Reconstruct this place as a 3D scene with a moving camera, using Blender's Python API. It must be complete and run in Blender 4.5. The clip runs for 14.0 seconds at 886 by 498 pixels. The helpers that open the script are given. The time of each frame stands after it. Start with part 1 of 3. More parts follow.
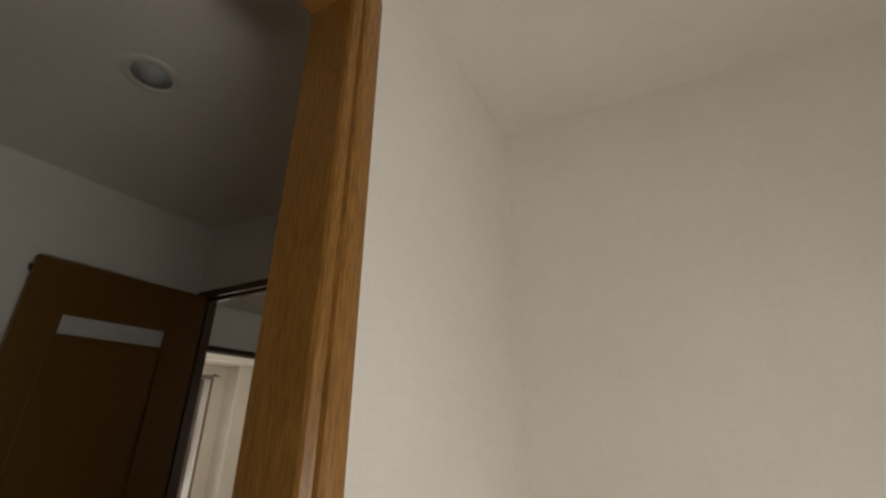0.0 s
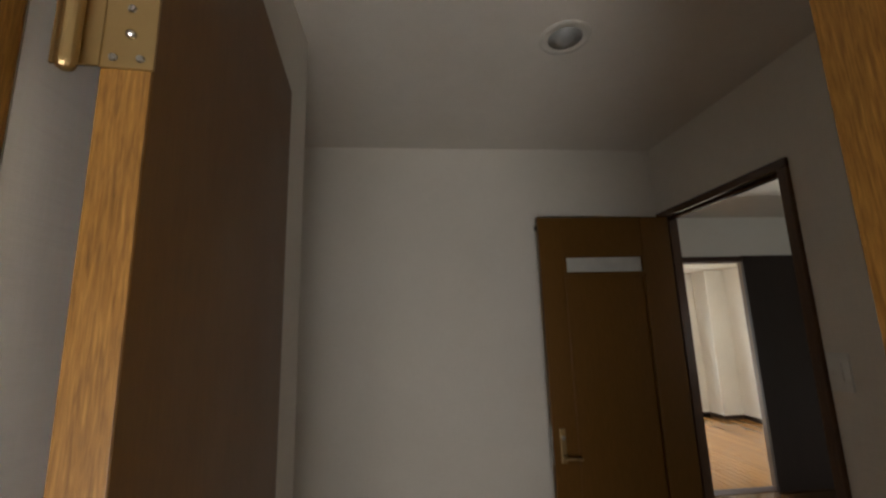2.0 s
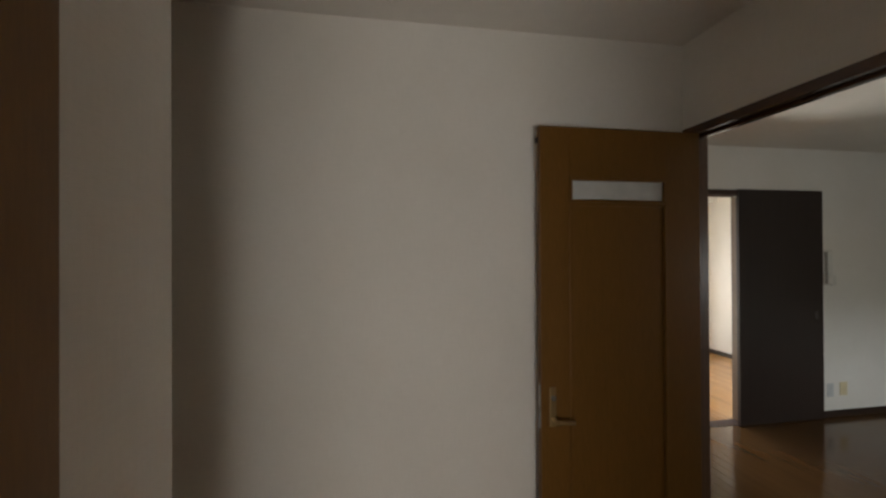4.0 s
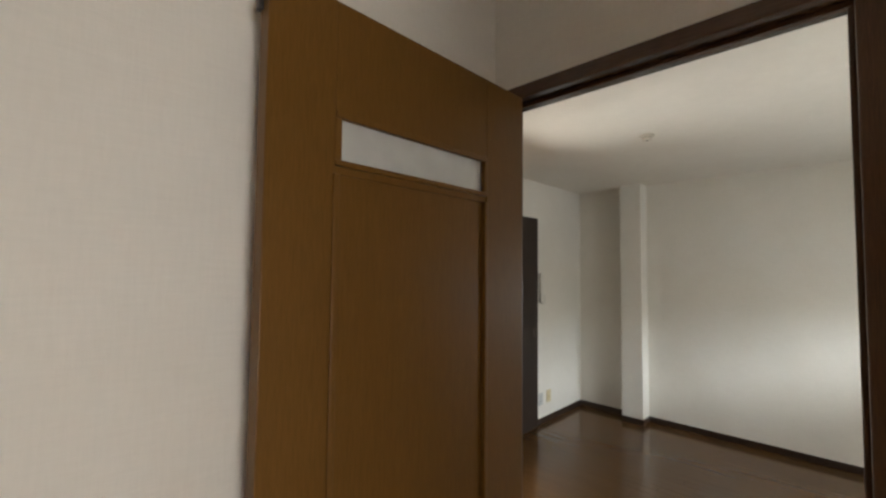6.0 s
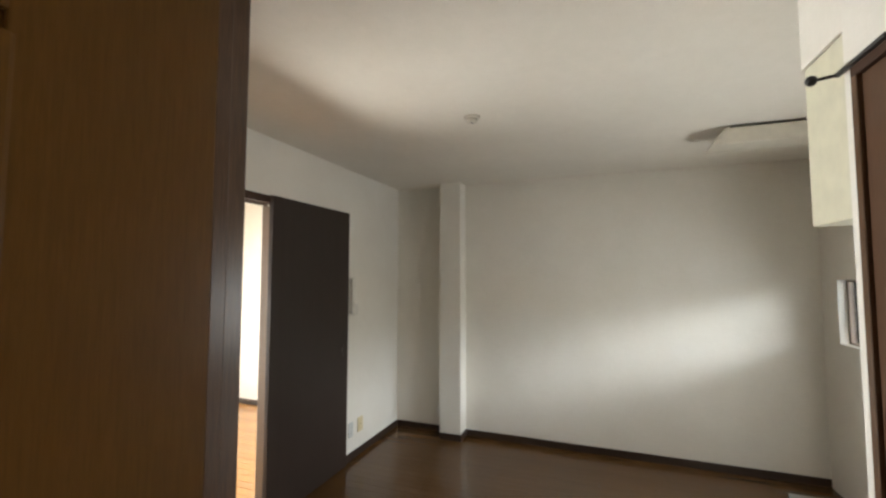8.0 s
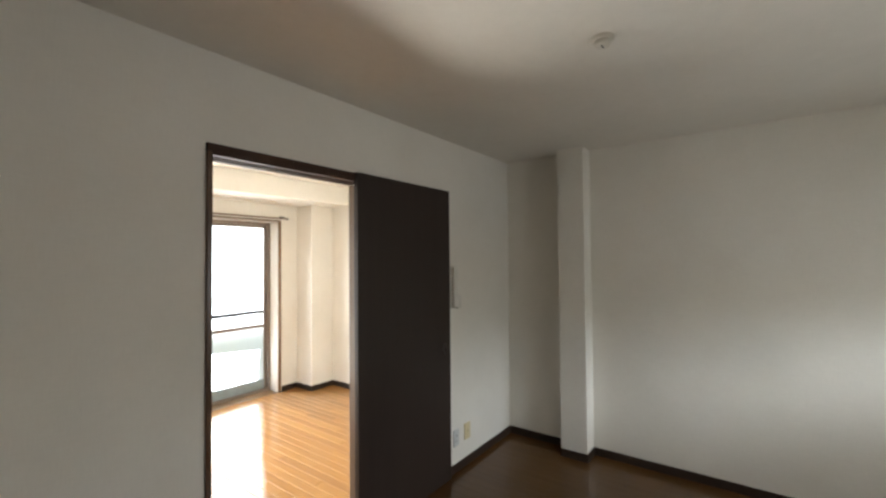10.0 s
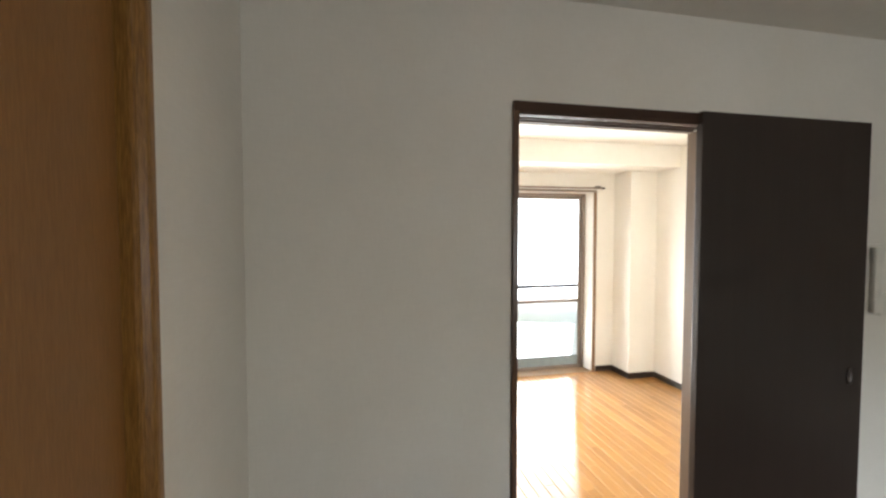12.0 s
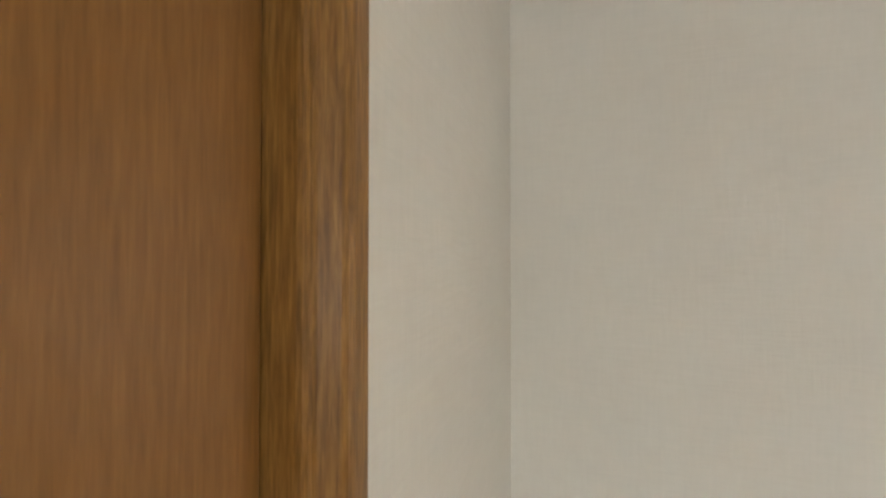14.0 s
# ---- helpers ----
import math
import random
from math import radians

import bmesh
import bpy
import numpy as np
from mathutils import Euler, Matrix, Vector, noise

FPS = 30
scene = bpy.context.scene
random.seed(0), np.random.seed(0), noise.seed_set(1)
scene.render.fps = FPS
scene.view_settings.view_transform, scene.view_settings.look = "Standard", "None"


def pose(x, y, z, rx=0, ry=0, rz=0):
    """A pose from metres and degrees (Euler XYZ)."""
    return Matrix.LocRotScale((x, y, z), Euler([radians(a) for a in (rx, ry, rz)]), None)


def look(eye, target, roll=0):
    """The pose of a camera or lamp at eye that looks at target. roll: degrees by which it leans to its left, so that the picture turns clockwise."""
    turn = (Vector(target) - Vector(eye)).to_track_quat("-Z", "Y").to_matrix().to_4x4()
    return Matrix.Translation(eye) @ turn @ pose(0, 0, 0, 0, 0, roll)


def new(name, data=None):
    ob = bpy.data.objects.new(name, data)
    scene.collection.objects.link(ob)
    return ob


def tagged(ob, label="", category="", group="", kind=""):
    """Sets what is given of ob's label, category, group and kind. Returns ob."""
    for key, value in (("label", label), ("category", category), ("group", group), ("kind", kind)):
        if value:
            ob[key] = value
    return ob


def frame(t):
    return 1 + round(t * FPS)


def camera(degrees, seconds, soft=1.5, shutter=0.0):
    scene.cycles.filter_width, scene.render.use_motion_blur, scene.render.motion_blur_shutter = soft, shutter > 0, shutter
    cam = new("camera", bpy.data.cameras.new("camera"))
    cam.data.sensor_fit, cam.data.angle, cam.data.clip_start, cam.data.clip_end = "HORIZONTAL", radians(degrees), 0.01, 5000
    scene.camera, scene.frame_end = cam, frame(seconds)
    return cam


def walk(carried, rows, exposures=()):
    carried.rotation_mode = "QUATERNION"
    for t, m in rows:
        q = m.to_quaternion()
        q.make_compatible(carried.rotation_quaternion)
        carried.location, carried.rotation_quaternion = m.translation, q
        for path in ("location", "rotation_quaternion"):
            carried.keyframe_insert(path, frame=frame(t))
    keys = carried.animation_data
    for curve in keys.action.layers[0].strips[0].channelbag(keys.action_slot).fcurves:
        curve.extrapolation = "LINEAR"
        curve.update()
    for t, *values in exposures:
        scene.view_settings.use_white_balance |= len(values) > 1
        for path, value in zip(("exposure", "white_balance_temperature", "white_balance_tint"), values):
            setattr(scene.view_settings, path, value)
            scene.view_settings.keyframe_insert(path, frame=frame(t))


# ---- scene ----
cam = camera(93.6, 14.0, soft=2.5)
PATH = [
    (0.0, (-0.888, -3.677, 1.405), (0.745, -2.806, 2.166), 0.0),
    (0.5, (-0.899, -3.639, 1.466), (0.394, -2.277, 2.153), -0.4),
    (1.0, (-0.940, -3.634, 1.469), (-0.110, -1.915, 2.067), -0.8),
    (1.5, (-0.973, -3.631, 1.478), (-0.549, -1.732, 1.943), -0.6),
    (2.0, (-0.98, -3.595, 1.471), (-0.792, -1.637, 1.835), -1.7),
    (4.5, (-0.912, -2.916, 1.52), (-0.432, -0.974, 1.501), 0.6),
    (5.0, (-0.838, -2.68, 1.517), (-0.111, -0.817, 1.528), 0.8),
    (5.5, (-0.702, -2.435, 1.534), (0.381, -0.755, 1.597), 0.8),
    (6.0, (-0.561, -2.242, 1.526), (0.863, -0.843, 1.622), 0.6),
    (6.5, (-0.398, -2.063, 1.544), (1.302, -1.013, 1.657), 0.4),
    (7.0, (-0.226, -2.012, 1.525), (1.646, -1.320, 1.648), 0.1),
    (9.5, (0.496, -1.818, 1.559), (2.317, -0.994, 1.623), -0.6),
    (10.0, (0.609, -1.757, 1.556), (2.218, -0.57, 1.601), -0.5),
    (10.5, (0.703, -1.702, 1.562), (2.002, -0.181, 1.557), 0.2),
    (11.0, (0.8, -1.688, 1.55), (1.796, 0.045, 1.504), 0.4),
    (11.5, (0.831, -1.579, 1.567), (1.539, 0.289, 1.471), -0.2),
    (12.0, (0.826, -1.433, 1.559), (1.24, 0.522, 1.48), 0.0),
    (12.5, (0.824, -1.305, 1.558), (0.987, 0.687, 1.484), 0.6),
    (13.0, (0.799, -1.106, 1.588), (0.695, 0.891, 1.574), 0.2),
    (13.5, (0.729, -0.969, 1.565), (0.327, 0.989, 1.6), 0.2),
    (14.0, (0.6, -0.83, 1.57), (0.0, 1.077, 1.6), 0.0),
]
EXPOSURES = [(0.0, -0.55, 6400, 10), (0.5, -0.6, 6400, 10), (1.0, -0.3, 6400, 10), (1.5, -0.1, 6350, 10), (2.0, 0.1, 6350, 10), (4.5, 0.65, 6350, 10), (5.0, 0.95, 6350, 10), (5.5, 1.25, 6350, 10), (6.0, 1.5, 6400, 10), (6.5, 1.7, 6500, 10), (7.0, 1.8, 6500, 10), (9.5, 1.1, 6300, 10), (11.0, 1.3, 6300, 10), (12.5, 1.4, 6100, 10), (13.0, 1.3, 6050, 10), (13.5, 1.72, 6150, 10), (14.0, 2.3, 6250, 10)]
walk(cam, [(t, look(eye, target, roll)) for t, eye, target, roll in PATH], EXPOSURES)

# ---------------------------------------------------------------- daylight
world = bpy.data.worlds.new("world")
scene.world = world
world.use_nodes = True
wn = world.node_tree
sky = wn.nodes.new("ShaderNodeTexSky")
sky.sky_type, sky.sun_disc = "NISHITA", False
sky.sun_elevation, sky.sun_rotation = radians(54), radians(259)
wn.nodes["Background"].inputs[1].default_value = 0.15
wn.links.new(sky.outputs[0], wn.nodes["Background"].inputs[0])

sun = new("sun", bpy.data.lights.new("sun", "SUN"))
sun.data.energy, sun.data.angle, sun.data.color = 1.0, radians(12), (1, 0.95, 0.88)
sun.matrix_world = look((-10, -2, 14), (0, 0, 0))


def area(name, where, target, w, h, power, colour, spread=180):
    lamp = new(name, bpy.data.lights.new(name, "AREA"))
    lamp.data.shape, lamp.data.size, lamp.data.size_y = "RECTANGLE", w, h
    lamp.data.energy, lamp.data.color, lamp.data.spread = power, colour, radians(spread)
    lamp.matrix_world = look(where, target)
    return lamp


# the sky's light in the balcony window and in the kitchen window; the upward floor lamp is added for light bounced off
# the balcony floor
area("daylight_balcony", (2.08, 2.885, 1.0), (2.04, -0.4, 0.45), 2.46, 1.80, 31, (0.92, 0.975, 1.0), 135)
area("bounce_balcony_floor", (2.0, 2.87, 0.34), (1.75, -1.6, 2.4), 2.3, 0.50, 25, (1.0, 0.94, 0.84), 120)
area("daylight_kitchen", (2.56, -3.53, 1.28), (2.3, -1.5, 0.7), 0.76, 0.40, 6.3, (0.98, 0.992, 0.96))
area("daylight_kitchen_sky", (2.0, -7.5, 2.48), (3.2, -3.5, 1.28), 6.0, 1.10, 84, (0.93, 0.985, 1.0), 120)
# added unseen lamp in the small room behind the hall, standing in for a carried torch
area("washroom_torch_fill", (-0.95, -4.56, 0.95), (-0.45, -1.5, 1.45), 0.80, 0.22, 13.5, (1.0, 0.965, 0.92), 172)


# ---------------------------------------------------------------- materials
def material(name, base, rough=0.5, spec=0.5, metal=0.0):
    m = bpy.data.materials.new(name)
    m.use_nodes = True
    b = m.node_tree.nodes["Principled BSDF"]
    b.inputs["Base Color"].default_value = (*base, 1)
    b.inputs["Roughness"].default_value = rough
    b.inputs["Metallic"].default_value = metal
    b.inputs["Specular IOR Level"].default_value = spec
    return m, m.node_tree, b


def node(tree, kind, **values):
    n = tree.nodes.new(kind)
    for key, value in values.items():
        n.inputs[key.replace("_", " ")].default_value = value
    return n


def coords(tree, scale=(1, 1, 1)):
    g = tree.nodes.new("ShaderNodeNewGeometry")
    mp = tree.nodes.new("ShaderNodeMapping")
    mp.inputs["Scale"].default_value = scale
    tree.links.new(g.outputs["Position"], mp.inputs["Vector"])
    return mp.outputs[0]


def mix_colour(tree, fac, a, b):
    r = tree.nodes.new("ShaderNodeValToRGB")
    r.color_ramp.elements[0].color, r.color_ramp.elements[1].color = (*a, 1), (*b, 1)
    r.color_ramp.elements[0].position, r.color_ramp.elements[1].position = 0.3, 0.7
    tree.links.new(fac, r.inputs[0])
    return r.outputs[0]


def blend(tree, kind, fac, a, b):
    n = tree.nodes.new("ShaderNodeMix")
    n.data_type, n.blend_type = "RGBA", kind
    n.inputs[0].default_value = fac
    tree.links.new(a, n.inputs[6])
    tree.links.new(b, n.inputs[7])
    return n.outputs[2]


def relief(tree, b, height, strength, distance):
    n = tree.nodes.new("ShaderNodeBump")
    n.inputs["Strength"].default_value, n.inputs["Distance"].default_value = strength, distance
    tree.links.new(height, n.inputs["Height"])
    tree.links.new(n.outputs[0], b.inputs["Normal"])


def wallpaper(name, a, b_, strength=0.35):
    """Woven vinyl wallpaper: faint stains, a fine thread relief."""
    m, t, b = material(name, a, 0.75, 0.25)
    big = node(t, "ShaderNodeTexNoise", Scale=1.4, Detail=4.0, Roughness=0.6)
    t.links.new(coords(t), big.inputs["Vector"])
    thread = node(t, "ShaderNodeTexNoise", Scale=150.0, Detail=2.0, Roughness=0.6)
    t.links.new(coords(t, (1, 1, 0.12)), thread.inputs["Vector"])
    weft = node(t, "ShaderNodeTexNoise", Scale=150.0, Detail=2.0, Roughness=0.6)
    t.links.new(coords(t, (0.12, 0.12, 1)), weft.inputs["Vector"])
    weave = node(t, "ShaderNodeMath")
    t.links.new(thread.outputs[0], weave.inputs[0])
    t.links.new(weft.outputs[0], weave.inputs[1])
    half = node(t, "ShaderNodeMath")
    half.operation = "MULTIPLY"
    half.inputs[1].default_value = 0.5
    t.links.new(weave.outputs[0], half.inputs[0])
    c = mix_colour(t, big.outputs[0], a, b_)
    c = blend(t, "MULTIPLY", 1.0, c, mix_colour(t, half.outputs[0], (0.955, 0.955, 0.951), (1.015, 1.015, 1.015)))
    t.links.new(c, b.inputs["Base Color"])
    relief(t, b, half.outputs[0], strength, 0.0015)
    return m


def wood(name, dark, light, rough=0.4, axis="z", fine=70.0, wear=0.08, spec=0.5, piece=0.0, pores=0.0):
    """Timber or veneer with the grain along one axis; piece: how far single boards differ."""
    m, t, b = material(name, dark, rough, spec)
    k = 0.09 if pores else 0.045
    stretch = {"x": (k, 1, 1), "y": (1, k, 1), "z": (1, 1, k)}[axis]
    g = node(t, "ShaderNodeTexNoise", Scale=fine, Detail=6.0, Roughness=0.65, Distortion=0.6)
    t.links.new(coords(t, stretch), g.inputs["Vector"])
    wide = node(t, "ShaderNodeTexNoise", Scale=fine * 0.12, Detail=3.0, Distortion=1.2)
    t.links.new(coords(t, stretch), wide.inputs["Vector"])
    c = blend(t, "MIX", 0.18 if pores else 0.45, mix_colour(t, g.outputs[0], dark, light), mix_colour(t, wide.outputs[0], dark, light))
    if pores:
        p = node(t, "ShaderNodeTexNoise", Scale=420.0, Detail=3.0, Roughness=0.6, Distortion=0.3)
        t.links.new(coords(t, {"x": (0.06, 1, 1), "y": (1, 0.06, 1), "z": (1, 1, 0.06)}[axis]), p.inputs["Vector"])
        c = blend(t, "MULTIPLY", pores, c, mix_colour(t, p.outputs[0], (0.25, 0.19, 0.14), (1.35, 1.3, 1.25)))
    if piece:
        info = t.nodes.new("ShaderNodeObjectInfo")
        hsv = t.nodes.new("ShaderNodeHueSaturation")
        rng = node(t, "ShaderNodeMapRange", To_Min=1 - piece, To_Max=1 + piece)
        t.links.new(info.outputs["Random"], rng.inputs[0])
        t.links.new(rng.outputs[0], hsv.inputs["Value"])
        t.links.new(c, hsv.inputs["Color"])
        c = hsv.outputs[0]
    t.links.new(c, b.inputs["Base Color"])
    smear = node(t, "ShaderNodeTexNoise", Scale=6.0, Detail=4.0)
    t.links.new(coords(t), smear.inputs["Vector"])
    r = node(t, "ShaderNodeMapRange", To_Min=max(0.02, rough - wear), To_Max=rough + wear)
    t.links.new(smear.outputs[0], r.inputs[0])
    t.links.new(r.outputs[0], b.inputs["Roughness"])
    relief(t, b, g.outputs[0], 0.12, 0.0008)
    return m


def plain(name, base, rough=0.4, metal=0.0, spec=0.5, vary=0.12):
    m, t, b = material(name, base, rough, spec, metal)
    n = node(t, "ShaderNodeTexNoise", Scale=18.0, Detail=5.0)
    t.links.new(coords(t), n.inputs["Vector"])
    low = tuple(c * (1 - vary) for c in base)
    t.links.new(mix_colour(t, n.outputs[0], low, base), b.inputs["Base Color"])
    r = node(t, "ShaderNodeMapRange", To_Min=max(0.02, rough - 0.06), To_Max=rough + 0.06)
    t.links.new(n.outputs[0], r.inputs[0])
    t.links.new(r.outputs[0], b.inputs["Roughness"])
    return m


def glass(name, rough, tint=(0.95, 0.98, 0.97)):
    m, t, b = material(name, tint, rough)
    b.inputs["Transmission Weight"].default_value = 1.0
    b.inputs["IOR"].default_value = 1.45
    return m


PAPER = wallpaper("wallpaper", (0.80, 0.77, 0.708), (0.74, 0.705, 0.635), 0.55)
CEIL = wallpaper("ceiling_paper", (0.79, 0.755, 0.69), (0.74, 0.705, 0.635), 0.3)
DOOR = wood("brown_door_veneer", (0.136, 0.0655, 0.0130), (0.174, 0.0845, 0.0180), 0.42, "z", 200, 0.08, 0.2, 0.0, 0.12)
DOOR_4 = wood("brown_kitchen_door_veneer", (0.080, 0.041, 0.022), (0.115, 0.060, 0.033), 0.42, "z", 200, 0.08, 0.3, 0.0, 0.12)
DOOR_2 = wood("grained_door_veneer", (0.23, 0.106, 0.026), (0.30, 0.141, 0.037), 0.40, "z", 240, 0.06, 0.35, 0.0, 0.22)
# jamb wood lightened to tan: the window's light is put into its colour
JAMB_LIT = wood("window_lit_jamb_wood", (0.12, 0.082, 0.054), (0.17, 0.118, 0.08), 0.45, "z", 60, 0.08, 0.3)
SLIDE = wood("dark_sliding_door_veneer", (0.030, 0.021, 0.017), (0.038, 0.027, 0.022), 0.38, "z", 60, 0.08, 0.25)
FRAME = wood("dark_frame_wood", (0.082, 0.040, 0.018), (0.125, 0.064, 0.030), 0.30, "z", 120, 0.06, 0.4, 0.0, 0.4)
FRAME_H = wood("dark_header_wood", (0.070, 0.034, 0.016), (0.105, 0.053, 0.026), 0.15, "y", 120, 0.04, 0.5, 0.0, 0.4)
FRAME_X = wood("dark_header_wood_x", (0.045, 0.024, 0.016), (0.068, 0.037, 0.023), 0.65, "x", 60, 0.08, 0.2)
OAK = wood("varnished_oak", (0.185, 0.087, 0.0165), (0.38, 0.195, 0.047), 0.36, "z", 300, 0.06, 0.4, 0.0, 0.5)
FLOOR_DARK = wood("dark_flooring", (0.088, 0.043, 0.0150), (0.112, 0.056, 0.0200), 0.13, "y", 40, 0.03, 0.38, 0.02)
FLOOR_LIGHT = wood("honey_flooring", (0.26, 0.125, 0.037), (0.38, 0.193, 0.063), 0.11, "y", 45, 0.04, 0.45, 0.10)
FLOOR_HALL = wood("hall_flooring", (0.25, 0.11, 0.035), (0.36, 0.17, 0.06), 0.25, "x", 45)
SKIRT = plain("dark_brown_skirting", (0.035, 0.022, 0.016), 0.35)
BRASS = plain("aged_brass", (0.45, 0.33, 0.16), 0.4, 1.0)
STEEL = plain("brushed_steel", (0.42, 0.42, 0.41), 0.28, 1.0)
BLACK = plain("black_metal", (0.02, 0.018, 0.016), 0.4)
ALU = plain("bronze_aluminium", (0.27, 0.215, 0.175), 0.4, 0.3)
ALU_GREY = plain("grey_aluminium", (0.30, 0.36, 0.38), 0.45, 0.2)
WHITE = plain("white_plastic", (0.78, 0.78, 0.75), 0.4)
GREY_PLASTIC = plain("pale_grey_plastic", (0.70, 0.675, 0.61), 0.45)
CREAM = plain("yellowed_plastic", (0.72, 0.62, 0.38), 0.45)
MELAMINE = plain("white_melamine", (0.80, 0.79, 0.75), 0.35)
CREAM_BOARD = plain("cream_board", (0.66, 0.63, 0.48), 0.5)
CONCRETE = plain("painted_concrete", (0.70, 0.70, 0.66), 0.8)
FROST = glass("frosted_glass", 0.3, (0.97, 0.985, 0.955))


def clear_pane():
    """Thin clear glass: straight through, with a faint gloss."""
    m = bpy.data.materials.new("clear_glass")
    m.use_nodes = True
    t = m.node_tree
    t.nodes.remove(t.nodes["Principled BSDF"])
    see, shine, f, mix = (t.nodes.new(k) for k in ("ShaderNodeBsdfTransparent", "ShaderNodeBsdfGlossy", "ShaderNodeFresnel", "ShaderNodeMixShader"))
    see.inputs[0].default_value = (0.95, 0.97, 0.96, 1)
    shine.inputs["Roughness"].default_value = 0.02
    t.links.new(f.outputs[0], mix.inputs[0])
    t.links.new(see.outputs[0], mix.inputs[1])
    t.links.new(shine.outputs[0], mix.inputs[2])
    t.links.new(mix.outputs[0], t.nodes["Material Output"].inputs[0])
    return m


CLEAR = clear_pane()
GLOBE = plain("grey_glass_globe", (0.36, 0.37, 0.36), 0.12)
OPAL = plain("opal_glass", (0.62, 0.63, 0.60), 0.12)


# ---------------------------------------------------------------- building helpers
def add_box(bm, lo, hi, bevel=0.0):
    lo, hi = Vector(lo), Vector(hi)
    made = bmesh.ops.create_cube(bm, size=1.0, matrix=Matrix.Translation((lo + hi) / 2) @ Matrix.Diagonal((*(hi - lo), 1)))
    if bevel:
        edges = list({e for v in made["verts"] for e in v.link_edges})
        bmesh.ops.bevel(bm, geom=edges, offset=bevel, segments=2, affect="EDGES", profile=0.6)
    return bm


def boxes(*items, bevel=0.0):
    bm = bmesh.new()
    for lo, hi in items:
        add_box(bm, lo, hi, bevel)
    return bm


def add_tube(bm, a, b, r0, r1=None, seg=20):
    a, b = Vector(a), Vector(b)
    turn = (b - a).to_track_quat("Z", "Y").to_matrix().to_4x4()
    bmesh.ops.create_cone(bm, cap_ends=True, segments=seg, radius1=r0, radius2=r0 if r1 is None else r1,
                          depth=(b - a).length, matrix=Matrix.Translation((a + b) / 2) @ turn)
    return bm


def lathe(profile, centre, seg=40):
    """Turns a profile of (radius, height) round the vertical through centre."""
    bm = bmesh.new()
    rings = []
    for r, h in profile:
        rings.append([bm.verts.new((centre[0] + r * math.cos(2 * math.pi * i / seg), centre[1] + r * math.sin(2 * math.pi * i / seg), centre[2] + h)) for i in range(seg)])
    for p, q in zip(rings, rings[1:]):
        for i in range(seg):
            bm.faces.new((p[i], p[(i + 1) % seg], q[(i + 1) % seg], q[i]))
    bm.faces.new(rings[0]), bm.faces.new(rings[-1])
    bmesh.ops.recalc_face_normals(bm, faces=bm.faces)
    return bm


def extrude(section, a, b, axis):
    """A moulding: a section of (u, v) pulled along one axis from a to b. u, v: the two other axes in order."""
    bm = bmesh.new()
    def place(u, v, w):
        return {"x": (w, u, v), "y": (u, w, v), "z": (u, v, w)}[axis]
    p = [bm.verts.new(place(u, v, a)) for u, v in section]
    q = [bm.verts.new(place(u, v, b)) for u, v in section]
    n = len(p)
    for i in range(n):
        bm.faces.new((p[i], p[(i + 1) % n], q[(i + 1) % n], q[i]))
    bm.faces.new(p), bm.faces.new(q)
    bmesh.ops.recalc_face_normals(bm, faces=bm.faces)
    return bm


def mesh_object(name, bm, mat, smooth=False):
    me = bpy.data.meshes.new(name)
    bm.to_mesh(me)
    bm.free()
    me.materials.append(mat)
    if smooth:
        for p in me.polygons:
            p.use_smooth = True
    return new(name, me)


def part(name, bm, mat, parent, label="", smooth=False):
    ob = mesh_object(name, bm, mat, smooth)
    ob.parent = parent
    ob.matrix_parent_inverse = parent.matrix_world.inverted()
    return tagged(ob, label)


def structure(name, bm, mat, label, category):
    return tagged(mesh_object(name, bm, mat), label, category, kind="structure")


def thing(name, where, label, category, group="", kind=""):
    ob = new(name)
    ob.location = where
    ob.empty_display_size = 0.1
    bpy.context.view_layer.update()
    return tagged(ob, label, category, group, kind)


def wall_x(x0, x1, y0, y1, z1, holes=()):
    """A wall that runs along y. holes: (y from, y to, z from, z to), in order."""
    bm, at = bmesh.new(), y0
    for a, b, c, d in holes:
        add_box(bm, (x0, at, 0), (x1, a, z1))
        if c > 0:
            add_box(bm, (x0, a, 0), (x1, b, c))
        add_box(bm, (x0, a, d), (x1, b, z1))
        at = b
    return add_box(bm, (x0, at, 0), (x1, y1, z1))


def wall_y(y0, y1, x0, x1, z1, holes=()):
    """A wall that runs along x. holes: (x from, x to, z from, z to), in order."""
    bm, at = bmesh.new(), x0
    for a, b, c, d in holes:
        add_box(bm, (at, y0, 0), (a, y1, z1))
        if c > 0:
            add_box(bm, (a, y0, 0), (b, y1, c))
        add_box(bm, (a, y0, d), (b, y1, z1))
        at = b
    return add_box(bm, (at, y0, 0), (x1, y1, z1))


# ---------------------------------------------------------------- the shell
H = 2.41
XB0, XB1 = 0.405, 0.48            # partition between hall and living room
XF = 3.98                         # far wall of the living room
LX, LY = -0.433, -2.395           # downlight in the hall ceiling
WALL = "off-white woven vinyl wallpaper on a plain interior wall"
structure("wall_hall_north", wall_y(-1.50, -1.40, -2.7, XB0, H), PAPER, WALL, "wall")
structure("wall_partition", wall_x(XB0, XB1, -3.36, 0.0, H, [(-2.288, -1.53, 0, 2.025), (-1.40, -0.635, 0, 2.025)]), PAPER, WALL, "wall")
structure("wall_sliding_door", wall_y(0.0, 0.11, 0.30, XF, H, [(1.395, 2.25, 0, 2.02)]), PAPER, WALL, "wall")
structure("wall_far", wall_x(XF, XF + 0.15, -3.65, 3.1, H), PAPER, WALL, "wall")
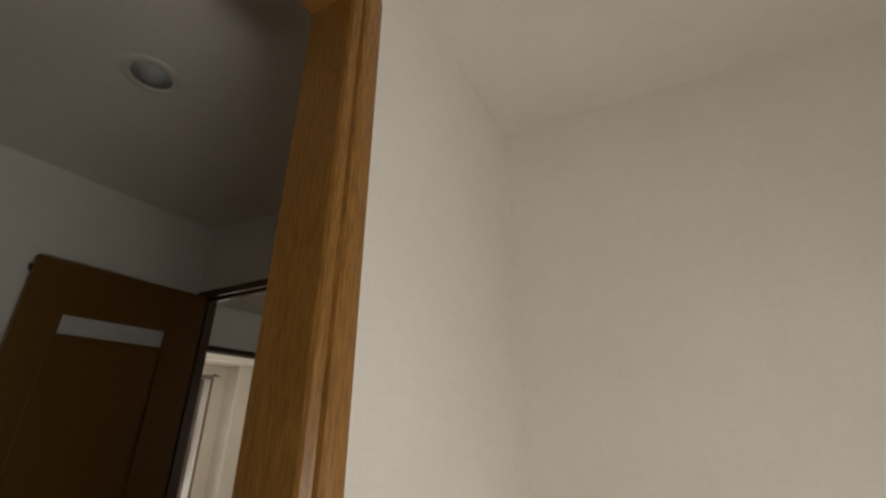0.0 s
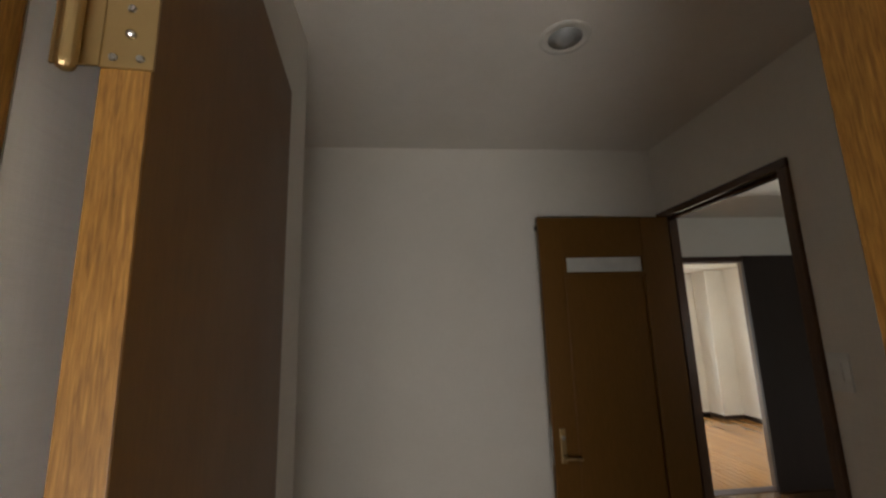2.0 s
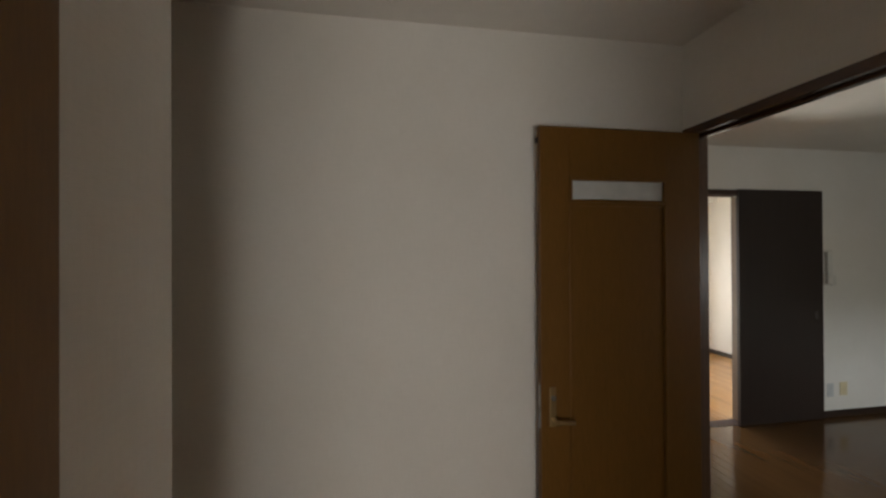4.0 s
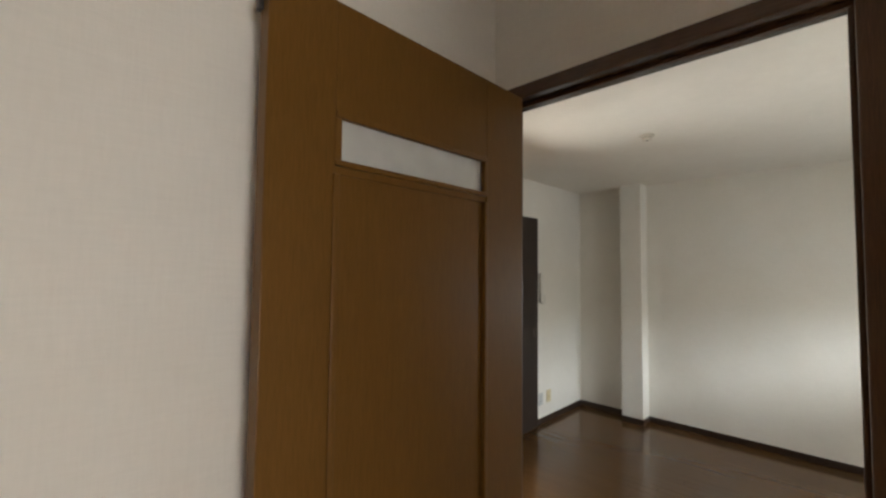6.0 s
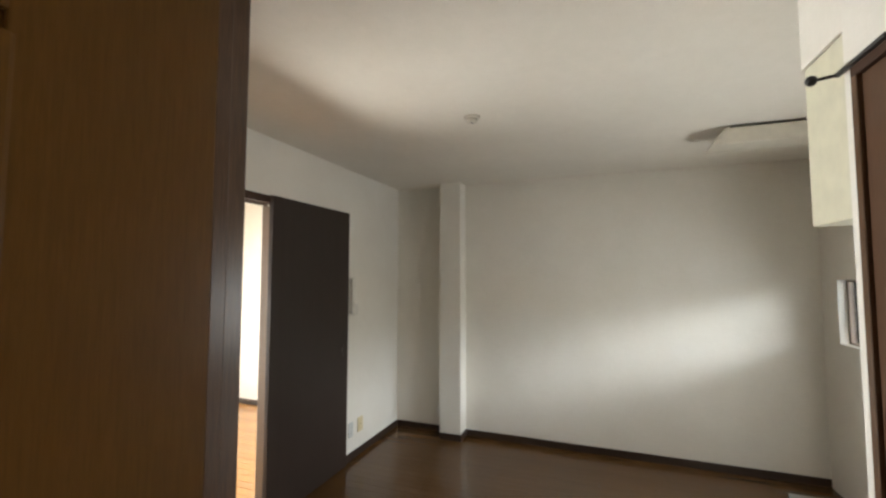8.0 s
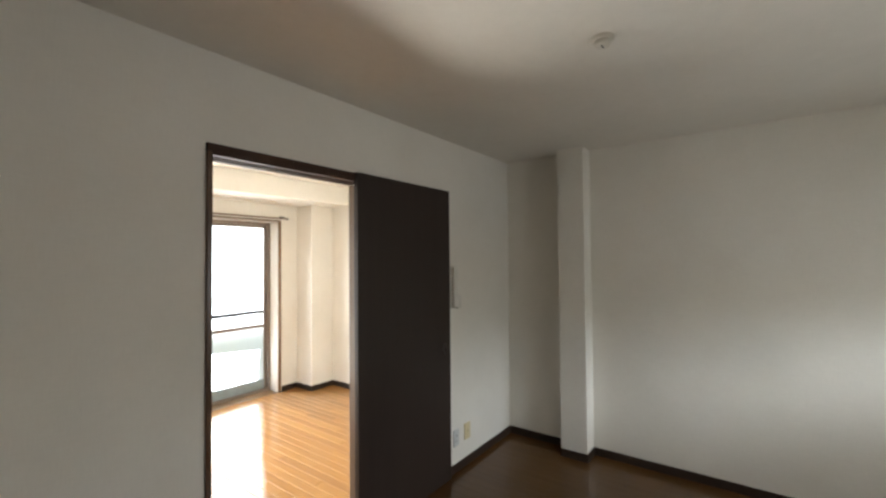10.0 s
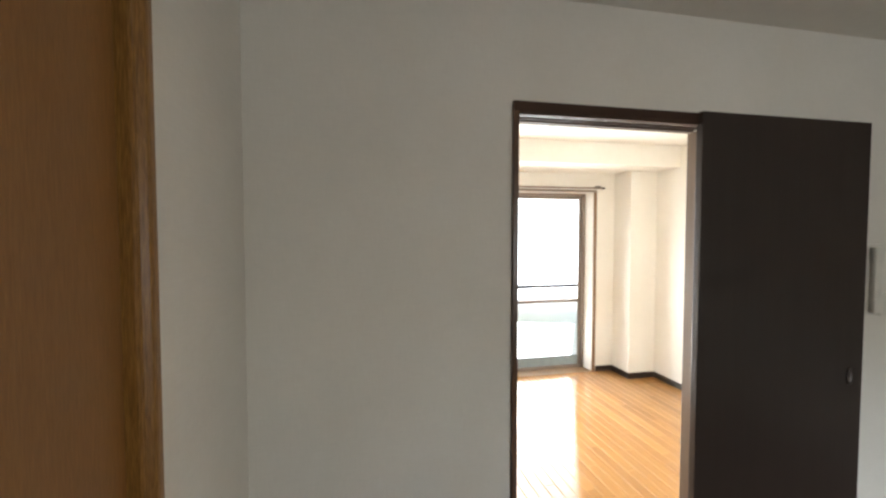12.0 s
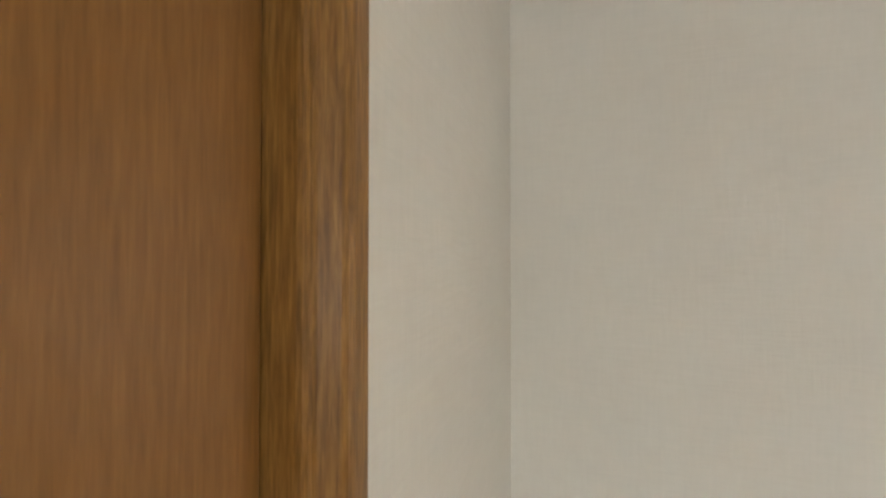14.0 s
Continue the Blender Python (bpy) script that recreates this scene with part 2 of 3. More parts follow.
structure("wall_kitchen_door", wall_y(-2.62, -2.52, XB1, 1.345, H, [(0.56, 1.295, 0, 2.0)]), PAPER, WALL, "wall")
structure("wall_kitchen_side", wall_x(1.245, 1.345, -3.5, -2.62, H), PAPER, WALL, "wall")
structure("wall_kitchen_south", wall_y(-3.6, -3.5, 1.245, XF, H, [(2.15, 3.76, 1.06, 1.50)]), PAPER, WALL, "wall")
structure("wall_hall_west", wall_x(-1.40, -1.29, -3.26, -2.32, H), PAPER, WALL, "wall")
structure("wall_entrance_south", wall_y(-2.42, -2.32, -2.7, -1.40, H), PAPER, WALL, "wall")
structure("wall_entrance_west", wall_x(-2.8, -2.7, -2.42, -1.40, H), PAPER, WALL, "wall")
structure("wall_hall_south", wall_y(-3.354, -3.26, -1.70, XB0, H, [(-1.295, -0.525, 0, 2.06)]), PAPER, WALL, "wall")
structure("wall_washroom_east", wall_x(0.105, 0.2, -4.7, -3.354, H), PAPER, WALL, "wall")
structure("wall_washroom_west", wall_x(-1.70, -1.60, -4.7, -3.354, H), PAPER, WALL, "wall")
structure("wall_washroom_south", wall_y(-4.8, -4.7, -1.70, 0.2, H), PAPER, WALL, "wall")
structure("wall_bedroom_west", wall_x(0.20, 0.30, 0.0, 3.1, H), PAPER, WALL, "wall")
structure("wall_window", wall_y(2.74, 2.98, 0.30, XF, H, [(0.80, 3.41, -0.001, 2.0)]), PAPER, WALL, "wall")
structure("wall_pillar", boxes(((3.815, -0.735, 0), (XF, -0.53, H))), PAPER, "off-white papered pillar standing out from the wall", "pillar")
structure("wall_pillar_bedroom", boxes(((3.67, 2.45, 0), (XF, 2.74, H))), PAPER, "off-white papered corner pillar beside the window", "pillar")
structure("beam", boxes(((0.30, 2.13, 2.205), (XF, 2.74, H))), PAPER, "off-white papered ceiling beam above the window", "beam")
structure("ceiling_hall", boxes(((-2.8, -3.36, H), (LX - 0.058, -1.40, H + 0.1)), ((LX + 0.058, -3.36, H), (XB0 + 0.04, -1.40, H + 0.1)), ((LX - 0.058, -3.36, H), (LX + 0.058, LY - 0.058, H + 0.1)), ((LX - 0.058, LY + 0.058, H), (LX + 0.058, -1.40, H + 0.1))), CEIL, "off-white papered ceiling of the hall", "ceiling")
structure("ceiling_living", boxes(((XB0 + 0.04, -3.6, H), (XF, 0.05, H + 0.1))), CEIL, "off-white papered ceiling of the living room", "ceiling")
structure("ceiling_bedroom", boxes(((0.2, 0.05, H), (XF, 3.0, H + 0.1))), CEIL, "off-white papered ceiling of the window room", "ceiling")
structure("ceiling_washroom", boxes(((-1.60, -4.7, 2.19), (0.105, -3.354, 2.29))), CEIL, "off-white papered low ceiling of the small room", "ceiling")
FLOOR_L = structure("floor_living", boxes(((XB0, -3.6, -0.12), (XF, 0.0, -0.0125))), SKIRT, "dark brown glossy plank floor", "floor")
FLOOR_B = structure("floor_bedroom", boxes(((0.2, 0.0, -0.12), (XF, 2.98, -0.0125))), SKIRT, "glossy honey-brown plank floor", "floor")
structure("floor_hall", boxes(((-2.8, -4.8, -0.12), (XB0, -1.4, 0.0))), FLOOR_HALL, "brown wooden floor of the hall", "floor")


# ---------------------------------------------------------------- skirting
def skirting(runs, name):
    bm = bmesh.new()
    for lo, hi in runs:
        add_box(bm, (*lo, 0), (*hi, 0.06), 0.002)
    structure(name, bm, SKIRT, "dark brown skirting board along the wall foot", "skirting")


skirting([((XB1, -0.009), (1.36, 0)), ((3.027, -0.009), (XF, 0)), ((XF - 0.009, -0.53), (XF, -0.009)), ((3.806, -0.539), (XF - 0.009, -0.53)),
          ((3.806, -0.735), (3.815, -0.539)), ((3.806, -0.744), (XF, -0.735)), ((XF - 0.009, -3.5), (XF, -0.744)), ((XB1, -0.613), (XB1 + 0.009, -0.009))], "baseboard_living")
skirting([((3.46, 2.731), (3.67, 2.74)), ((3.661, 2.441), (3.67, 2.731)), ((3.67, 2.441), (XF, 2.45)), ((XF - 0.009, 0.11), (XF, 2.441)),
          ((2.262, 0.11), (XF - 0.009, 0.119)), ((0.3, 0.11), (1.36, 0.119)), ((0.3, 2.731), (0.76, 2.74))], "baseboard_bedroom")


# ---------------------------------------------------------------- door between hall and living room (standing open)
door = thing("door_1", (0.44, -1.9, 0), "dark brown wooden door with a frosted slit, standing open in its frame", "door", kind="structure")
for a, b in ((-2.296, -2.257), (-1.546, -1.512)):
    part("jamb", boxes(((0.390, a, 0), (0.487, b, 2.0)), bevel=0.003), FRAME, door, "dark brown wooden jamb")
part("header", boxes(((0.390, -2.296, 2.0), (0.487, -1.512, 2.036)), bevel=0.003), FRAME_H, door)
part("stop", boxes(((0.432, -2.257, 0), (0.454, -2.248, 1.99)), ((0.432, -1.555, 0), (0.454, -1.546, 1.99)), bevel=0.002), FRAME, door)
part("stop", boxes(((0.432, -2.257, 1.99), (0.454, -1.546, 2.0)), bevel=0.002), FRAME_H, door)
LX0, LX1, GX0, GX1 = -0.307, 0.387, -0.174, 0.221
FY, BY = -1.61, -1.578
leaf = part("leaf", boxes(((LX0, FY, 0.008), (GX0 - 0.012, BY, 1.996)), ((GX1 + 0.012, FY, 0.008), (LX1, BY, 1.996)), ((GX0 - 0.012, FY, 1.797), (GX1 + 0.012, BY, 1.996)),
                          ((GX0 - 0.012, FY + 0.004, 1.689), (GX1 + 0.012, BY, 1.706)), ((GX0 - 0.012, FY, 0.008), (GX1 + 0.012, BY, 0.16)), bevel=0.0018), DOOR, door)
part("panel", boxes(((GX0 - 0.008, FY + 0.007, 0.16), (GX1 + 0.008, BY - 0.007, 1.689))), DOOR, leaf, "recessed brown veneer panel")
part("pane", boxes(((GX0 - 0.006, FY + 0.013, 1.706), (GX1 + 0.006, FY + 0.019, 1.797))), OPAL, leaf, "frosted white glass slit")
bead = bmesh.new()
for lo, hi in (((GX0 - 0.012, FY - 0.003, 1.788), (GX1 + 0.012, FY + 0.01, 1.80)), ((GX0 - 0.012, FY - 0.003, 1.703), (GX1 + 0.012, FY + 0.01, 1.714)),
               ((GX0 - 0.013, FY - 0.003, 1.714), (GX0, FY + 0.01, 1.788)), ((GX1, FY - 0.003, 1.714), (GX1 + 0.013, FY + 0.01, 1.788))):
    add_box(bead, lo, hi, 0.003)
part("glazing_bead", bead, DOOR, leaf)
mould = bmesh.new()
for lo, hi in (((GX0 - 0.016, FY - 0.004, 0.15), (GX0 - 0.002, FY + 0.008, 1.69)), ((GX1 + 0.002, FY - 0.004, 0.15), (GX1 + 0.016, FY + 0.008, 1.69)),
               ((GX0 - 0.002, FY - 0.004, 0.15), (GX1 + 0.002, FY + 0.008, 0.164))):
    add_box(mould, lo, hi, 0.004)
part("panel_moulding", mould, DOOR, leaf)


def lever_handle(parent, plate_mat, x, y, z, out, along, depth=1):
    """A long plate with a lever. out: sign along y; along: sign of the lever's way along x."""
    bm = boxes(((x - 0.013, min(y, y + out * 0.007), z - 0.075), (x + 0.013, max(y, y + out * 0.007), z + 0.075)), bevel=0.003)
    plate = part("handle_plate", bm, plate_mat, parent, "satin metal handle plate")
    bm = bmesh.new()
    add_tube(bm, (x, y + out * 0.006, z - 0.045), (x, y + out * 0.05, z - 0.045), 0.009)
    add_tube(bm, (x, y + out * 0.047, z - 0.045), (x + along * 0.07, y + out * 0.045, z - 0.05), 0.008, 0.0065)
    bmesh.ops.create_uvsphere(bm, u_segments=16, v_segments=10, radius=0.009, matrix=Matrix.Translation((x, y + out * 0.047, z - 0.045)))
    part("lever", bm, plate_mat, parent, "satin metal lever", smooth=True)
    bm = bmesh.new()
    add_tube(bm, (x, y + out * 0.006, z + 0.035), (x, y + out * 0.013, z + 0.035), 0.010)
    part("thumb_turn", bm, STEEL, parent)
    return plate


lever_handle(leaf, BRASS, -0.262, FY, 0.915, -1, 1)
part("latch_plate", boxes(((LX0 - 0.002, FY + 0.008, 0.83), (LX0 + 0.001, BY - 0.008, 1.0)), bevel=0.0006), STEEL, leaf, "steel latch plate on the door edge")
part("door_bumper", boxes(((LX0 - 0.008, BY - 0.014, 1.932), (LX0 + 0.001, BY + 0.002, 1.958)), bevel=0.003), BLACK, leaf, "small black bumper on the door edge")
for z in (0.2, 1.0, 1.8):
    bm = boxes(((0.385, BY - 0.022, z - 0.045), (0.3875, BY + 0.016, z + 0.045)))
    add_tube(bm, (0.380, BY + 0.010, z - 0.046), (0.380, BY + 0.010, z + 0.046), 0.006)
    part("hinge", bm, BRASS, leaf)

# ---------------------------------------------------------------- closed door beside the sliding door wall
door = thing("door_2", (0.45, -1.0, 0), "closed brown wooden door with a glossy oak frame", "door", kind="structure")
NORTH = [(0.40, -0.613), (0.4865, -0.613), (0.4875, -0.615), (0.4875, -0.630), (0.4865, -0.635), (0.484, -0.638), (0.481, -0.6395), (0.473, -0.6435), (0.4715, -0.6455), (0.4712, -0.6485), (0.4695, -0.6510), (0.4665, -0.652), (0.40, -0.652)]
part("jamb", extrude(NORTH, 0, 2.0, "z"), OAK, door, "varnished oak jamb with a stepped moulding")
part("jamb", extrude([(x, -2.015 - y) for x, y in NORTH], 0, 2.0, "z"), OAK, door, "varnished oak jamb with a stepped moulding")
part("header", boxes(((0.40, -1.402, 2.0), (0.489, -0.613, 2.038)), bevel=0.003), OAK, door)
leaf2 = part("leaf", boxes(((0.412, -1.357, 0.008), (0.448, -0.655, 1.996)), bevel=0.002), DOOR_2, door, "brown wood-grain door leaf")

# ---------------------------------------------------------------- door of the small room (standing open into the hall)
door = thing("door_3", (-0.9, -3.3, 0), "varnished oak door standing open into the hall on a brass hinge", "door", kind="structure")
RIGHT = [(-0.512, -3.364), (-0.530, -3.364), (-0.537, -3.361), (-0.541, -3.356), (-0.542, -3.349), (-0.551, -3.342), (-0.553, -3.336), (-0.553, -3.250), (-0.551, -3.248), (-0.512, -3.248)]
part("jamb", extrude(RIGHT, 0, 2.035, "z"), OAK, door, "varnished oak jamb with a rounded moulding")
part("jamb", boxes(((-1.325, -3.366, 0), (-1.287, -3.263, 2.035)), bevel=0.004), OAK, door)
part("header", boxes(((-1.325, -3.364, 2.035), (-0.512, -3.248, 2.075)), bevel=0.004), OAK, door)
m3 = pose(-1.186, -3.263, 0, 0, 0, 5.2)
leaf3 = part("leaf", boxes(((-0.038, 0.002, 0.01), (0, 0.605, 2.03)), bevel=0.0015), DOOR, door, "brown veneered leaf, its faces darker than its edge")
leaf3.matrix_world = m3
edge = part("edge_band", boxes(((-0.0375, 0, 0.012), (-0.0005, 0.0025, 2.028)), bevel=0.0004), OAK, leaf3, "orange oak edge band")
edge.matrix_world = m3
for z in (0.25, 1.74):
    bm = boxes(((-0.038, -0.0025, z - 0.055), (0.002, 0.0005, z + 0.055)), bevel=0.0006)
    hinge = part("hinge_plate", bm, BRASS, leaf3, "brass hinge plate with screws")
    hinge.matrix_world = m3
    bm = bmesh.new()
    for x, dz in ((-0.028, -0.046), (-0.008, -0.046), (-0.018, 0.0), (-0.028, 0.046), (-0.008, 0.046)):
        add_tube(bm, (x, -0.0042, z + dz), (x, -0.002, z + dz), 0.0028, 0.004, 12)
    bmesh.ops.create_uvsphere(bm, u_segments=12, v_segments=8, radius=0.0042, matrix=Matrix.Translation((-0.016, -0.004, z - 0.025)))
    screws = part("screw", bm, STEEL, leaf3, "small steel screws")
    screws.matrix_world = m3
    bm = boxes(((-0.072, -0.004, z - 0.055), (-0.037, -0.0015, z + 0.055)))
    add_tube(bm, (-0.056, -0.010, z - 0.058), (-0.056, -0.010, z + 0.058), 0.0075)
    bmesh.ops.create_uvsphere(bm, u_segments=12, v_segments=8, radius=0.0075, matrix=Matrix.Translation((-0.056, -0.010, z - 0.058)))
    knuckle = part("hinge_knuckle", bm, BRASS, leaf3)
    knuckle.matrix_world = m3

# ---------------------------------------------------------------- kitchen-side door
door = thing("door_4", (0.93, -2.55, 0), "closed brown door with a tall narrow glass slit", "door", kind="structure")
part("leaf", boxes(((0.585, -2.553, 0.008), (0.985, -2.517, 1.985)), ((1.075, -2.553, 0.008), (1.27, -2.517, 1.985)),
                   ((0.985, -2.553, 1.66), (1.075, -2.517, 1.985)), ((0.985, -2.553, 0.008), (1.075, -2.517, 0.35)), bevel=0.002), DOOR_4, door, "brown veneered leaf")
part("pane", boxes(((0.985, -2.540, 0.35), (1.075, -2.533, 1.66))), FROST, door, "tall narrow frosted pane")
part("glazing_bead", boxes(((0.978, -2.519, 0.343), (0.985, -2.512, 1.667)), ((1.075, -2.519, 0.343), (1.082, -2.512, 1.667)), ((0.985, -2.519, 1.66), (1.075, -2.512, 1.667)), bevel=0.002), OAK, door)
part("jamb", boxes(((0.555, -2.625, 0), (0.582, -2.508, 1.988)), bevel=0.003), FRAME, door)
part("jamb", boxes(((1.273, -2.625, 0), (1.297, -2.508, 1.988)), bevel=0.003), FRAME, door)
part("header", boxes(((0.555, -2.625, 1.988), (1.297, -2.508, 2.012)), bevel=0.003), FRAME_X, door)
part("handle_plate", boxes(((1.19, -2.517, 0.86), (1.225, -2.509, 1.01)), bevel=0.003), BRASS, door, "dull brass handle plate")
bm = bmesh.new()
add_tube(bm, (1.207, -2.51, 0.92), (1.207, -2.465, 0.92), 0.009)
add_tube(bm, (1.207, -2.467, 0.92), (1.115, -2.467, 0.918), 0.009, 0.0075)
part("lever", bm, STEEL, door, "satin steel lever", smooth=True)
bm = boxes(((1.16, -2.512, 2.013), (1.35, -2.503, 2.024)), bevel=0.002)
add_tube(bm, (1.345, -2.508, 2.018), (1.362, -2.462, 2.018), 0.004)
bmesh.ops.create_uvsphere(bm, u_segments=16, v_segments=10, radius=0.013, matrix=Matrix.Translation((1.362, -2.462, 2.018)))
part("door_stay", bm, BLACK, door, "black metal stay with a round knob")

# ---------------------------------------------------------------- sliding door
door = thing("door_5", (2.1, 0, 0), "dark brown sliding door pushed aside beside its open doorway", "sliding door", kind="structure")
part("jamb", boxes(((1.386, -0.014, 0), (1.407, 0.124, 1.9975)), bevel=0.002), FRAME, door, "dark brown jamb")
part("jamb", boxes(((2.235, -0.002, 0), (2.262, 0.048, 1.985)), ((2.239, 0.048, 0), (2.262, 0.060, 1.985)), ((2.235, 0.060, 0), (2.262, 0.124, 1.985)), bevel=0.0015), JAMB_LIT, door, "brown jamb with a groove, its tan tone painting in window light")
part("header", boxes(((1.386, -0.014, 1.998), (2.160, -0.0035, 2.032)), ((1.386, -0.0035, 1.998), (2.262, 0.124, 2.032)), ((1.407, -0.0035, 1.985), (2.235, 0.020, 1.998)), ((1.407, -0.014, 1.985), (2.160, -0.0035, 1.998)), ((1.407, 0.020, 1.993), (2.235, 0.056, 1.998)), ((1.407, 0.046, 1.985), (2.235, 0.056, 1.993)), ((1.407, 0.086, 1.985), (2.235, 0.124, 1.998)), bevel=0.0015), FRAME_X, door)
part("track", boxes(((1.41, 0.0315, 1.989), (2.235, 0.0335, 1.993)), bevel=0.0004), STEEL, door, "pale metal sliding track")
part("sill", boxes(((1.407, -0.002, -0.011), (2.235, 0.112, 0.003)), bevel=0.002), FRAME_X, door, "dark wooden threshold strip")
slide = part("leaf", boxes(((2.160, -0.036, 0.006), (3.022, -0.004, 2.034)), bevel=0.003), SLIDE, door, "dark brown flush sliding leaf")
bm = lathe([(0.0, 0.0), (0.022, 0.0), (0.026, 0.003), (0.026, 0.006), (0.020, 0.006), (0.018, 0.002), (0.0, 0.002)], (0, 0, 0), 32)
bmesh.ops.transform(bm, verts=bm.verts, matrix=pose(2.945, -0.036, 0.93, 90, 0, 0) @ Matrix.Diagonal((0.65, 1.5, 1, 1)))
part("finger_pull", bm, SKIRT, slide, "oval recessed finger pull", smooth=True)

# ---------------------------------------------------------------- balcony window
win = thing("window_1", (2.1, 2.9, 0), "tall sliding balcony window with bronze frames and a frosted lower half", "window", kind="structure")
bm = bmesh.new()
for lo, hi in (((0.80, 2.90, 0), (0.83, 2.98, 2.0)), ((3.385, 2.90, 0), (3.41, 2.98, 2.0)), ((0.83, 2.90, 1.972), (3.385, 2.98, 2.0)), ((0.83, 2.90, 0.0), (3.385, 2.98, 0.025))):
    add_box(bm, lo, hi, 0.002)
part("window_frame", bm, ALU, win, "bronze aluminium frame")
CASE = wood("window_casing_wood", (0.17, 0.095, 0.045), (0.25, 0.145, 0.07), 0.35, "z", 60)
for lo, hi in (((3.412, 2.725, 0), (3.447, 2.90, 2.0)), ((0.765, 2.725, 0), (0.798, 2.90, 2.0))):
    part("window_casing", boxes((lo, hi), bevel=0.003), CASE, win, "honey-coloured wooden casing")
part("window_casing", boxes(((0.765, 2.725, 2.001), (3.447, 2.90, 2.026)), bevel=0.003), ALU, win)
part("window_sill", boxes(((0.80, 2.735, -0.011), (3.41, 2.90, 0.004)), bevel=0.002), CASE, win)


def sash(x0, x1, y):
    s = part("sash", boxes(((x0, y, 0.025), (x0 + 0.027, y + 0.025, 1.972)), ((x1 - 0.027, y, 0.025), (x1, y + 0.025, 1.972)),
                           ((x0 + 0.027, y, 1.935), (x1 - 0.027, y + 0.025, 1.972)), ((x0 + 0.027, y, 0.752), (x1 - 0.027, y + 0.025, 0.79)), bevel=0.002), ALU, win, "bronze aluminium sash")
    part("bottom_rail", boxes(((x0 + 0.027, y - 0.001, 0.025), (x1 - 0.027, y + 0.026, 0.135)), bevel=0.002), ALU_GREY, s, "blue-grey bottom rail")
    for name, a, b, mat, label in (("pane", 0.79, 1.935, CLEAR, "clear glass pane"), ("pane", 0.135, 0.752, FROST, "frosted glass pane")):
        p = part(name, boxes(((x0 + 0.025, y + 0.010, a), (x1 - 0.025, y + 0.014, b))), mat, s, label)
        p.visible_shadow = False


sash(2.075, 3.385, 2.945)
sash(0.83, 2.135, 2.915)

rail = thing("curtain_rail", (2.5, 2.70, 2.05), "bare brown metal curtain rail above the balcony window", "curtain rail")
part("track", boxes(((0.70, 2.690, 2.035), (3.50, 2.712, 2.052)), bevel=0.003), ALU, rail)
part("end_cap", boxes(((3.50, 2.687, 2.032), (3.515, 2.715, 2.056)), bevel=0.003), BLACK, rail)
for x in (0.75, 2.1, 3.42):
    part("bracket", boxes(((x, 2.69, 2.052), (x + 0.05, 2.742, 2.066)), bevel=0.002), BLACK, rail, "dark rail bracket")
bm = bmesh.new()
add_tube(bm, (3.515, 2.70, 2.044), (3.62, 2.70, 2.036), 0.003)
part("pull_rod", bm, GREY_PLASTIC, rail)

# ---------------------------------------------------------------- balcony and distance
PARAPET = plain("greenish_white_paint", (0.62, 0.66, 0.58), 0.8)
structure("balcony_floor", boxes(((0.0, 2.98, -0.25), (4.4, 4.05, -0.13))), CONCRETE, "grey concrete balcony floor", "balcony")
structure("balcony_parapet", boxes(((0.0, 3.95, -0.13), (4.4, 4.05, 0.60))), PARAPET, "white painted balcony parapet", "parapet")
BRONZE_DARK = plain("dark_bronze", (0.03, 0.025, 0.022), 0.45, 0.2)
hr = thing("balcony_handrail", (2.2, 4.0, 0.60), "thin bronze handrail on the balcony parapet", "handrail")
part("rail", add_tube(bmesh.new(), (0.0, 4.0, 0.80), (4.4, 4.0, 0.80), 0.025), BRONZE_DARK, hr)
for x in (0.2, 1.3, 4.2):
    part("post", add_tube(bmesh.new(), (x, 4.0, 0.60), (x, 4.0, 0.80), 0.012), BRONZE_DARK, hr)
m, t, b = material("bright_haze", (0.9, 0.9, 0.9), 1.0, 0.0)
b.inputs["Emission Color"].default_value = (1.0, 0.97, 0.97, 1)
b.inputs["Emission Strength"].default_value = 1.9
bm = bmesh.new()
bmesh.ops.create_grid(bm, x_segments=2, y_segments=2, size=1, matrix=pose(3, 60, 10, 90, 0, 0) @ Matrix.Diagonal((90, 40, 1, 1)))
structure("backdrop", bm, m, "bright white hazy sky beyond the balcony", "sky")
structure("ground", boxes(((-80, -80, -9.2), (80, 80, -9.0))), CONCRETE, "pale ground far below the balcony", "ground")

# ---------------------------------------------------------------- kitchen window
win = thing("window_2", (2.95, -3.55, 1.06), "small clear kitchen window with a bronze frame", "window", kind="structure")
part("window_frame", boxes(((2.15, -3.58, 1.06), (2.17, -3.55, 1.50)), ((3.74, -3.58, 1.06), (3.76, -3.55, 1.50)), ((2.17, -3.58, 1.06), (3.74, -3.55, 1.075)), ((2.17, -3.58, 1.485), (3.74, -3.55, 1.50)), ((2.945, -3.58, 1.075), (2.965, -3.55, 1.485)), bevel=0.002), ALU, win)
for x0, x1 in ((2.168, 2.947), (2.963, 3.742)):
    part("pane", boxes(((x0, -3.568, 1.073), (x1, -3.564, 1.487))), CLEAR, win, "clear glass pane").visible_shadow = False

